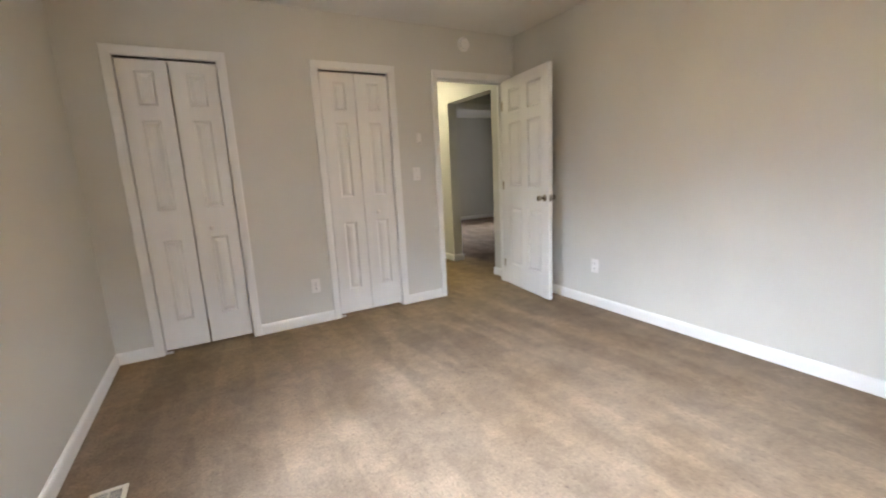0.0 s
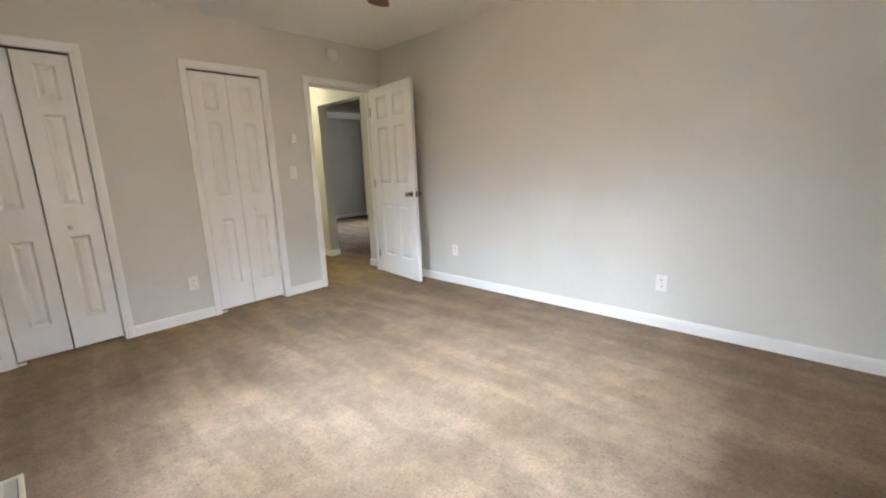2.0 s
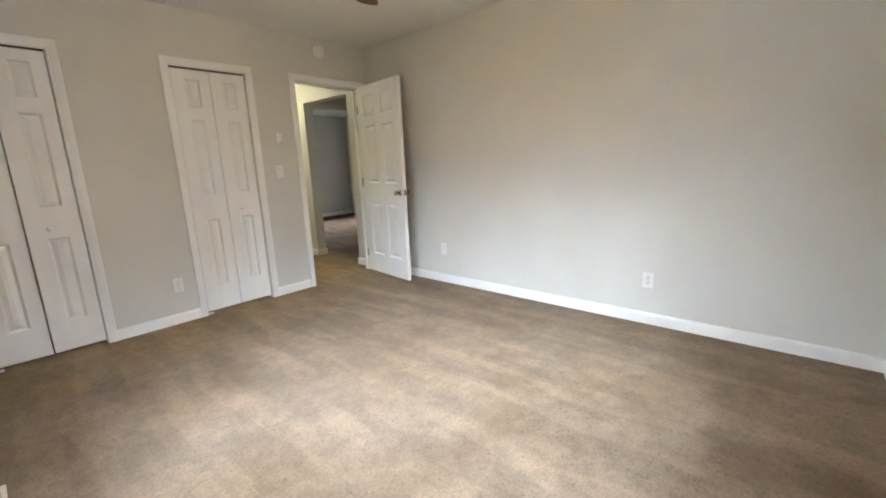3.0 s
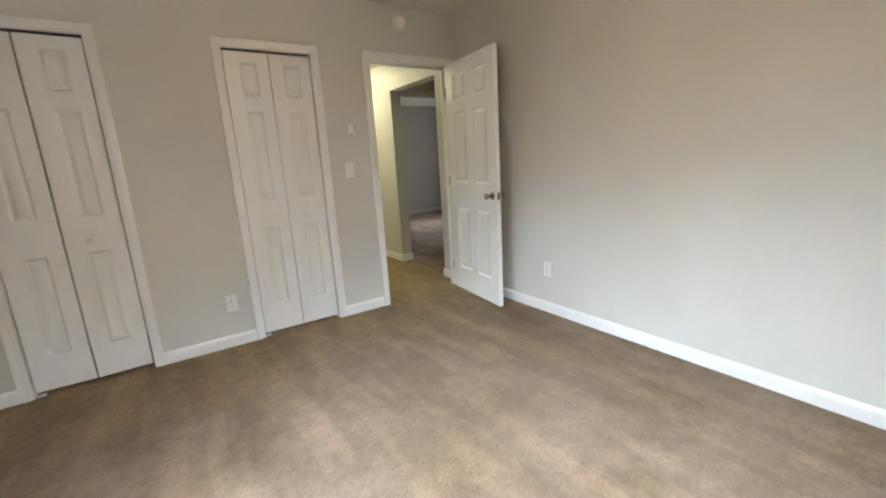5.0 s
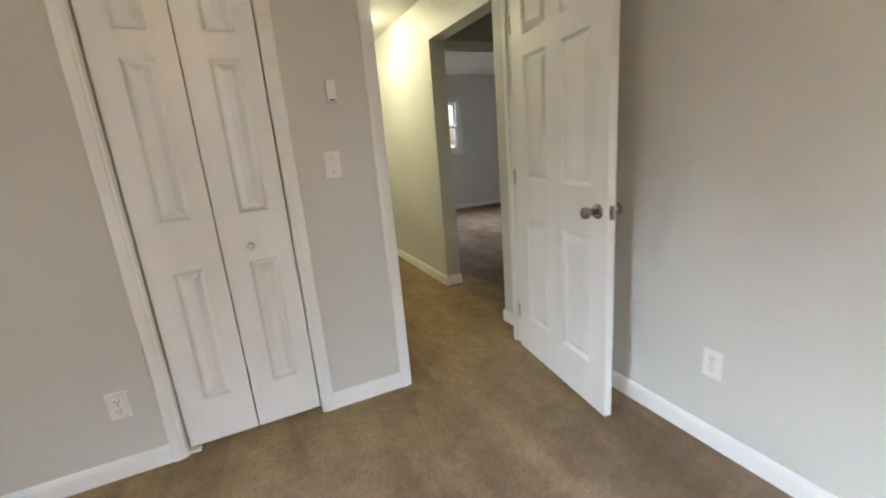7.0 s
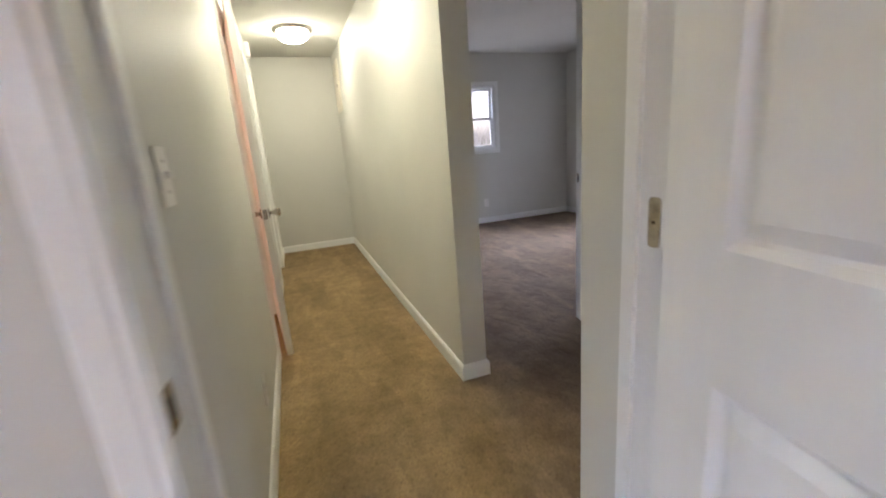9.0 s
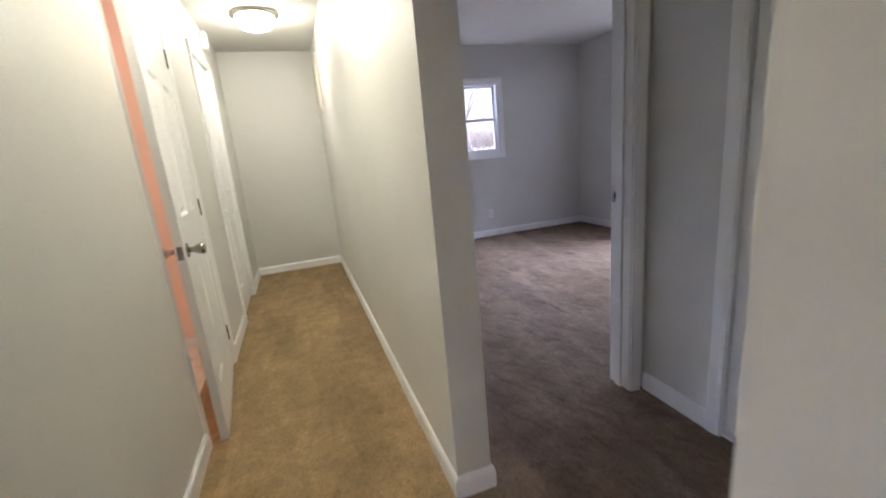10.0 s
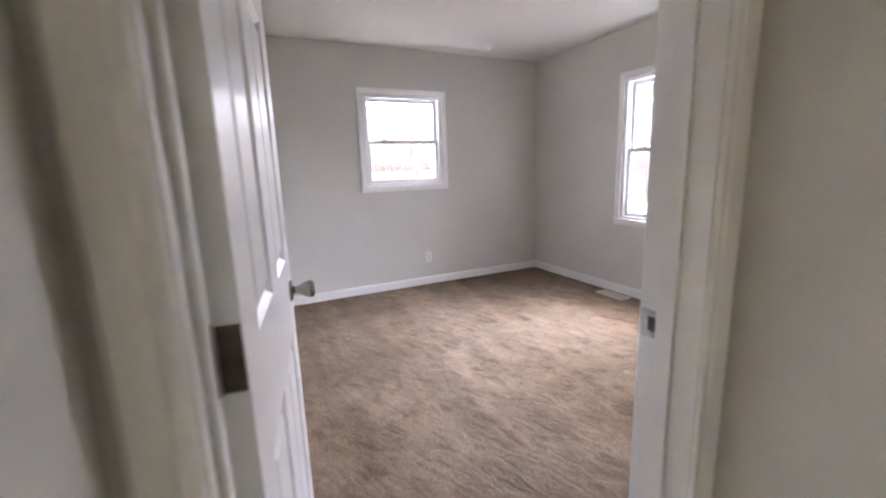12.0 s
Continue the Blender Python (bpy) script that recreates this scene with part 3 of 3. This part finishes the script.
bifold("closet_door_1", pose(C1[0], 0, 0), C1[1] - C1[0], "white three-panel bifold closet door, almost shut", 1, 1.6, 0.010)
bifold("closet_door_2", pose(C2[0], 0, 0), C2[1] - C2[0], "white three-panel bifold closet door, shut", 1, 0.5)
bifold("closet_door_3", pose(1.06, C3[1], 0, 0, 0, -90), C3[1] - C3[0], "white three-panel bifold door of the vestibule closet", 0, 0.5)
bifold("closet_door_4", pose(HX, C4[0], 0, 0, 0, 90), C4[1] - C4[0], "white bifold door of the hall closet, shut", 0, 0.4)

door1 = six_panel_door("door_1", 0.755, "white six-panel bedroom door standing open, nickel knob", BRASS, knob_z=0.912)
# leaf hangs on the east jamb; its hall-side face looks west
place(door1, pose(D1[1] - 0.036, -0.003, 0.018, 0, 0, -97.4))
door2 = six_panel_door("door_2", 0.765, "white six-panel door opened into the second bedroom", BRONZE, hinge_heights=(0.20, 1.015, 1.80), knob_z=0.905)
place(door2, Matrix.Translation((D2[0] + 0.043, 1.672, 0.014)) @ pose(0, 0, 0, 0, 0, 80.6))
door3 = six_panel_door("door_3", 0.838, "white six-panel bathroom door standing slightly ajar", BRONZE, knob_z=0.875)
place(door3, pose(HX - 0.032, D3[1] - 0.004, 0.014, 0, 0, -90 + 5.7))
top_hinge = [o for o in door3.children if o.name.startswith("hinge")][-1]
part("hinge_doorstop", lathe([(0, 0.0), (0.004, 0.0), (0.004, 0.055), (0.009, 0.056), (0.009, 0.066), (0, 0.067)], 12, "y", (-0.004, 0.038, 1.842)), NICKEL, top_hinge, "nickel hinge-pin door stop", True)


# ---------- windows ----------
def window(name, put, a0, a1, z0, z1, meet, label, depth=0.12):
    """A white double-hung window in an opening; put(along, off the inner wall face, height)."""
    e = thing(name, put((a0 + a1) / 2, 0, z0), label, "window", kind="structure")
    casing(put, a0, a1, z0, z1, e, closed=True, width=0.92)
    part("window_sill", pbox(put, a0 - 0.060, a1 + 0.060, -0.02, 0.026, z0 - 0.012, z0 + 0.004, 0.003), TRIM, e, "thin white painted sill")
    f = 0.030
    for b in ((a0, a0 + f, z0, z1), (a1 - f, a1, z0, z1), (a0 + f, a1 - f, z1 - f, z1), (a0 + f, a1 - f, z0, z0 + f)):
        part("window_frame", pbox(put, b[0], b[1], -depth, -0.004, b[2], b[3], 0.002), VINYL, e)

    def sash(sname, n0, n1, s0, s1, locks):
        r = 0.036
        b0, b1 = a0 + f, a1 - f
        bm = bmesh.new()
        for c in ((b0, b0 + r, s0, s1), (b1 - r, b1, s0, s1), (b0 + r, b1 - r, s1 - r, s1), (b0 + r, b1 - r, s0, s0 + r)):
            p, q = put(c[0], n0, c[2]), put(c[1], n1, c[3])
            box(bm, *(min(p[i], q[i]) for i in range(3)), *(max(p[i], q[i]) for i in range(3)), 0.003)
        s = part(sname, bm, VINYL, e)
        m = (n0 + n1) / 2
        g = part("pane", pbox(put, b0 + r - 0.004, b1 - r + 0.004, m - 0.002, m + 0.002, s0 + r - 0.004, s1 - r + 0.004), GLASS, s, "clear glass pane")
        g.visible_shadow = False
        for k in locks:
            a = b0 + (b1 - b0) * k
            part("sash_lock", pbox(put, a - 0.026, a + 0.026, n0 + 0.004, n1 - 0.004, s1, s1 + 0.014, 0.004), VINYL, s)

    sash("upper_sash", -0.092, -0.064, meet - 0.018, z1 - f, ())
    sash("lower_sash", -0.058, -0.030, z0 + f, meet + 0.018, (0.24, 0.76))
    return e


window("window_1", lambda a, n, z: (a, 5.21 - n, z), 1.41, 2.250, 1.09, 1.978, 1.525, "white double-hung window with daylight behind it")
window("window_2", lambda a, n, z: (3.495 - n, a, z), 3.122, 3.945, 0.722, 1.988, 1.356, "tall white double-hung window above a floor register")
window("window_3", lambda a, n, z: (-3.485 + n, a, z), -2.52, -1.64, 0.74, 1.99, 1.356, "tall white double-hung bedroom window")
window("window_4", lambda a, n, z: (a, -4.225 + n, z), -1.98, -1.08, 1.05, 1.99, 1.52, "white double-hung bedroom window")


# ---------- wall plates and devices ----------
def outlet():
    """A duplex outlet on y = 0, facing -y, centred on the origin."""
    e = thing("outlet", (0, 0, 0), "white duplex electrical outlet with a white cover plate", "outlet", "wall outlets")
    part("cover_plate", fresh_box(-0.036, -0.006, -0.058, 0.036, 0.0, 0.058, 0.002), PLASTIC, e)
    for z in (-0.021, 0.021):
        s = part("socket", fresh_box(-0.0165, -0.008, z - 0.0145, 0.0165, -0.004, z + 0.0145, 0.003), PLASTIC, e)
        part("slot", fresh_box(-0.0085, -0.0086, z - 0.002, -0.0060, -0.0074, z + 0.008), SLOT, s)
        part("slot", fresh_box(0.0060, -0.0086, z - 0.002, 0.0085, -0.0074, z + 0.008), SLOT, s)
        part("slot", fresh_box(-0.0025, -0.0086, z - 0.010, 0.0025, -0.0074, z - 0.0055), SLOT, s)
    part("screw", lathe([(0, -0.0072), (0.003, -0.007), (0.003, -0.005), (0, -0.005)], 10, "y"), NICKEL, e)
    return e


def switch(label):
    e = thing("light_switch", (0, 0, 0), label, "light switch", "light switches")
    part("cover_plate", fresh_box(-0.036, -0.006, -0.058, 0.036, 0.0, 0.058, 0.002), PLASTIC, e)
    bm = fresh_box(-0.005, -0.017, -0.004, 0.005, -0.004, 0.010, 0.0015)
    part("toggle", bm, PLASTIC, e)
    for z in (-0.030, 0.030):
        part("screw", lathe([(0, -0.0072), (0.003, -0.007), (0.003, -0.005), (0, -0.005)], 10, "y", (0, 0, z)), NICKEL, e)
    return e


first_outlet = place(outlet(), pose(-2.110, 0, 0.321))
copy_thing(first_outlet, pose(0, -2.998, 0.328, 0, 0, -90))
copy_thing(first_outlet, pose(2.045, 5.21, 0.305))
copy_thing(first_outlet, pose(0, -1.053, 0.350, 0, 0, -90))
hall_outlet = copy_thing(first_outlet, pose(HX, 1.20, 0.275, 0, 0, 90))

sw = place(switch("white toggle light switch beside the bedroom door"), pose(-1.122, 0, 1.192))
sw2 = copy_thing(sw, pose(HX, 0.455, 1.172, 0, 0, 90))
sw2["label"] = "white toggle light switch on the hall wall"

dev = thing("wall_sensor", (0, 0, 0), "small white plastic sensor box on the wall", "sensor")
part("housing", fresh_box(-0.021, -0.026, -0.046, 0.021, 0.0, 0.046, 0.005), PLASTIC, dev)
part("grille", fresh_box(-0.012, -0.0268, -0.040, 0.012, -0.025, -0.034), SLOT, dev)
place(dev, pose(-1.088, 0, 1.500))

smoke = thing("smoke_detector", (0, 0, 0), "round white smoke detector high on the wall", "smoke detector")
part("base", lathe([(0, 0), (0.060, 0), (0.060, -0.010), (0.056, -0.012), (0, -0.012)], 36, "y"), PLASTIC, smoke, "", True)
part("cover", lathe([(0, -0.038), (0.030, -0.038), (0.044, -0.034), (0.052, -0.024), (0.054, -0.0125), (0, -0.0125)], 36, "y"), PLASTIC, smoke, "", True)
for i in range(12):
    a = 2 * math.pi * i / 12
    bm = fresh_box(-0.006, -0.0305, 0.0475, 0.006, -0.0295, 0.0505)
    bm.transform(Matrix.Rotation(a, 4, "Y"))
    part("vent_slot", bm, SLOT, smoke)
part("test_button", lathe([(0, -0.0405), (0.008, -0.040), (0.009, -0.037), (0, -0.037)], 16, "y"), IVORY, smoke, "", True)
place(smoke, pose(-0.571, 0, 2.333))

chime = thing("door_chime", (0, 0, 0), "white plastic chime box high on the hall wall", "door chime")
part("housing", fresh_box(-0.055, -0.045, -0.070, 0.055, 0.0, 0.070, 0.010), PLASTIC, chime)
part("grille", fresh_box(-0.038, -0.0465, -0.050, 0.038, -0.0435, -0.030, 0.001), IVORY, chime)
place(chime, pose(HX, 4.36, 2.262, 0, 0, 90))

breaker = thing("electrical_panel", (0, 0, 0), "grey-white painted metal electrical panel cover on the hall wall", "electrical panel")
part("cover", fresh_box(-0.19, -0.014, -0.275, 0.19, 0.0, 0.275, 0.003), IVORY, breaker)
bdoor = part("door", fresh_box(-0.14, -0.022, -0.225, 0.14, -0.0135, 0.225, 0.002), IVORY, breaker)
part("latch", fresh_box(0.112, -0.027, -0.02, 0.128, -0.021, 0.02, 0.002), NICKEL, bdoor)
place(breaker, pose(0.0, 4.82, 1.955, 0, 0, -90))


def register(label):
    """A louvred floor register, lying along y, centred on the origin."""
    e = thing("floor_register", (0, 0, 0), label, "floor register", "floor registers")
    w, l = 0.128, 0.315
    bm = bmesh.new()
    for b in ((-w / 2, -l / 2, w / 2, -l / 2 + 0.020), (-w / 2, l / 2 - 0.020, w / 2, l / 2), (-w / 2, -l / 2 + 0.020, -w / 2 + 0.018, l / 2 - 0.020), (w / 2 - 0.018, -l / 2 + 0.020, w / 2, l / 2 - 0.020), (-0.003, -l / 2 + 0.02, 0.003, l / 2 - 0.02)):
        box(bm, b[0], b[1], 0.0, b[2], b[3], 0.009, 0.002)
    part("frame", bm, IVORY, e)
    # black sheet painted in for the shade below the louvres
    part("duct_dark", fresh_box(-w / 2 + 0.018, -l / 2 + 0.02, 0.0008, w / 2 - 0.018, l / 2 - 0.02, 0.002), SLOT, e)
    bm = fresh_box(-0.043, -0.0012, 0.0, 0.043, 0.0012, 0.010)
    bm.transform(Matrix.Rotation(radians(38), 4, "X"))
    slat = part("louvre", bm, IVORY, e)
    slat.location = (0, -0.126, 0.0018)
    for i in range(1, 22):
        o = new("louvre", slat.data)
        o.parent = e
        o.location = (0, -0.126 + i * 0.012, 0.0018)
    return e


reg = place(register("cream metal floor register set into the bedroom carpet"), pose(-3.287, -1.632, 0.0))
copy_thing(reg, pose(3.372, 3.872, 0.0))["label"] = "beige metal floor register below the window"

# ---------- lamps ----------
def dome_light(x, y, glass):
    e = thing("ceiling_light", (x, y, HALL), "lit flush dome ceiling light with frosted glass", "ceiling light", "hall ceiling lights")
    part("rim", lathe([(0, 0), (0.178, 0), (0.182, -0.008), (0.174, -0.022), (0.150, -0.030), (0, -0.030)], 40, "z", (x, y, HALL)), NICKEL, e, "brushed nickel rim", True)
    part("dome", lathe([(0.143, -0.0305), (0.143, -0.052), (0.130, -0.080), (0.100, -0.104), (0.056, -0.118), (0.004, -0.122)], 40, "z", (x, y, HALL)), glass, e, "glowing frosted glass dome", True)


dome_light(-0.468, 3.95, LAMPGLASS)
# this nearer dome is unseen, assumed and added to brighten the near hall
dome_light(-0.485, 1.96, BRIGHTGLASS)

bl = thing("bathroom_ceiling_light", (-1.9, 2.3, HALL), "lit warm bathroom ceiling light", "ceiling light")
part("rim", lathe([(0, 0), (0.15, 0), (0.152, -0.02), (0, -0.02)], 32, "z", (-1.9, 2.3, HALL)), NICKEL, bl, "", True)
part("dome", lathe([(0.13, -0.0205), (0.12, -0.06), (0.08, -0.085), (0.004, -0.095)], 32, "z", (-1.9, 2.3, HALL)), BATHGLASS, bl, "glowing warm glass", True)

FX, FY, FZ = -1.78, -2.14, 2.125
fan = thing("ceiling_fan", (FX, FY, H), "ceiling fan with reddish brown wooden blades, lit lamp", "ceiling fan")
at = (FX, FY, 0)
part("canopy", lathe([(0, H), (0.070, H), (0.068, H - 0.030), (0.040, H - 0.055), (0, H - 0.055)], 32, "z", at), NICKEL, fan, "", True)
part("downrod", lathe([(0, H - 0.055), (0.013, H - 0.055), (0.013, H - 0.145), (0, H - 0.145)], 16, "z", at), NICKEL, fan, "", True)
part("motor", lathe([(0, H - 0.14), (0.060, H - 0.14), (0.105, H - 0.165), (0.115, H - 0.21), (0.105, H - 0.275), (0.060, H - 0.30), (0, H - 0.30)], 36, "z", at), NICKEL, fan, "", True)
part("lamp_shade", lathe([(0.070, H - 0.300), (0.085, H - 0.312), (0.080, H - 0.345), (0.052, H - 0.372), (0.004, H - 0.382)], 32, "z", at), FANGLASS, fan, "glowing warm glass bowl", True)
for i in range(5):
    a = radians(43 + 72 * i)
    turn = Matrix.Translation((FX, FY, FZ)) @ Matrix.Rotation(a, 4, "Z") @ Matrix.Rotation(radians(11), 4, "X")
    bm = bmesh.new()
    outline = [(0.165, -0.048), (0.30, -0.058), (0.46, -0.064), (0.505, -0.058), (0.525, -0.035), (0.53, 0.0), (0.525, 0.035), (0.505, 0.058), (0.46, 0.064), (0.30, 0.058), (0.165, 0.048)]
    lo, hi = ([bm.verts.new((x, y, z)) for x, y in outline] for z in (-0.003, 0.003))
    bm.faces.new(lo)
    bm.faces.new(hi)
    for k in range(len(lo)):
        bm.faces.new((lo[k], lo[(k + 1) % len(lo)], hi[(k + 1) % len(lo)], hi[k]))
    bm.transform(turn)
    blade = part("blade", bm, WALNUT, fan, "reddish brown wooden blade")
    bm = fresh_box(0.095, -0.016, -0.009, 0.235, 0.016, -0.0035, 0.002)
    bm.transform(turn)
    part("blade_bracket", bm, NICKEL, blade)


# ---------- outside ----------
tagged(part("ground", fresh_box(-400, -400, -0.75, 400, 400, -0.60), LAWN), "dull winter lawn reaching to the horizon", "ground", kind="structure")
rng = random.Random(7)


def limb(bm, p, q, r0, r1, sides=6):
    d = (q - p).normalized()
    u = d.orthogonal().normalized()
    w = d.cross(u)
    rings = [[bm.verts.new(c + (u * math.cos(2 * math.pi * k / sides) + w * math.sin(2 * math.pi * k / sides)) * r) for k in range(sides)] for c, r in ((p, r0), (q, r1))]
    for k in range(sides):
        bm.faces.new((rings[0][k], rings[0][(k + 1) % sides], rings[1][(k + 1) % sides], rings[1][k]))


def branch(bm, p, d, length, r, depth):
    n = 3
    for i in range(n):
        q = p + d * (length / n)
        limb(bm, p, q, r, r * 0.8, 5 if depth else 4)
        p, r = q, r * 0.8
        d = (d + Vector((rng.uniform(-0.22, 0.22), rng.uniform(-0.22, 0.22), rng.uniform(-0.05, 0.18)))).normalized()
        if depth and i:
            for _ in range(2):
                s = (d + Vector((rng.uniform(-1, 1), rng.uniform(-1, 1), rng.uniform(-0.1, 0.6)))).normalized()
                branch(bm, p, s, length * 0.62, r * 0.6, depth - 1)


def bare_tree(x, y, height, girth):
    e = thing("tree", (x, y, -0.60), "bare grey winter tree on the lawn", "tree", "bare trees")
    bm = bmesh.new()
    base = Vector((x, y, -0.62))
    p, r = base, girth
    forks = []
    for i in range(5):
        q = p + Vector((rng.uniform(-0.18, 0.18), rng.uniform(-0.18, 0.18), height * 0.12))
        limb(bm, p, q, r * (1.25 if i == 0 else 1), r * 0.86, 8)
        p, r = q, r * 0.86
        forks.append((p, r))
    part("trunk", bm, BARK, e)
    bm = bmesh.new()
    for p, r in forks[2:]:
        for _ in range(3):
            d = Vector((rng.uniform(-1, 1), rng.uniform(-1, 1), rng.uniform(0.5, 1.3))).normalized()
            branch(bm, p, d, height * 0.34, r * 0.55, 2)
    part("crown", bm, BARK, e)
    return e


for x, y, h, g in ((6.4, 19.0, 9.0, 0.08), (7.9, 19.0, 8.0, 0.16), (9.5, 24.0, 10.0, 0.2), (-1.0, 27.0, 11.0, 0.22), (17.0, 14.0, 9.0, 0.2), (21.0, 8.0, 9.0, 0.2)):
    bare_tree(x, y, h, g)

# far wood: uneven clumps of thin bare stems
bm = bmesh.new()
for i in range(700):
    a = rng.uniform(-0.35, 2.1)
    d = rng.uniform(55, 85)
    p = Vector((math.sin(a) * d, math.cos(a) * d, -0.6))
    q = p + Vector((rng.uniform(-0.6, 0.6), rng.uniform(-0.6, 0.6), rng.uniform(2.5, 5.0)))
    limb(bm, p, q, 0.07, 0.02, 4)
    for _ in range(5):
        s = p.lerp(q, rng.uniform(0.3, 0.9))
        limb(bm, s, s + Vector((rng.uniform(-1.6, 1.6), rng.uniform(-1.6, 1.6), rng.uniform(0.6, 2.2))), 0.035, 0.012, 3)
tagged(part("far_wood", bm, BARK), "distant band of bare grey woodland", "woods", kind="stuff")


def house(x, y, w, d, h, turn):
    e = thing("neighbour_house", (0, 0, 0), "pale sided neighbour house with a grey roof", "house")
    part("wall", fresh_box(-w / 2, -d / 2, 0, w / 2, d / 2, h), SIDING, e)
    bm = bmesh.new()
    k = 0.4
    pts = [(-w / 2 - k, -d / 2 - k, h), (w / 2 + k, -d / 2 - k, h), (w / 2 + k, d / 2 + k, h), (-w / 2 - k, d / 2 + k, h), (-w / 2 - k, 0, h + 1.9), (w / 2 + k, 0, h + 1.9)]
    v = [bm.verts.new(c) for c in pts]
    for f in ((0, 1, 5, 4), (2, 3, 4, 5), (0, 4, 3), (1, 2, 5), (0, 3, 2, 1)):
        bm.faces.new([v[i] for i in f])
    part("roof", bm, ROOF, e)
    for i in range(4):
        u = -w / 2 + w * (i + 0.5) / 4
        win = part("window", fresh_box(u - 0.5, -d / 2 - 0.04, 1.0, u + 0.5, -d / 2 + 0.02, 2.2), VINYL, e)
        part("pane", fresh_box(u - 0.42, -d / 2 - 0.05, 1.08, u + 0.42, -d / 2 - 0.035, 2.12), ROOF, win)
    return place(e, pose(x, y, -0.6, 0, 0, turn))


house(30, 22, 14, 8, 3.0, -62)

# ---------- pieces ----------
tile_bm = fresh_box(-0.1485, -0.1485, 0.0, 0.1485, 0.1485, 0.006, 0.0015)
tile = part("tile", tile_bm, TILE, bath_floor)
spots = [(-2.70 + 0.152 + 0.3 * i, 1.30 + 0.152 + 0.3 * k) for i in range(5) for k in range(6)]
tile.location = (*spots[0], 0.003)
for x, y in spots[1:]:
    o = new("tile", tile.data)
    o.parent = bath_floor
    o.location = (x, y, 0.003)
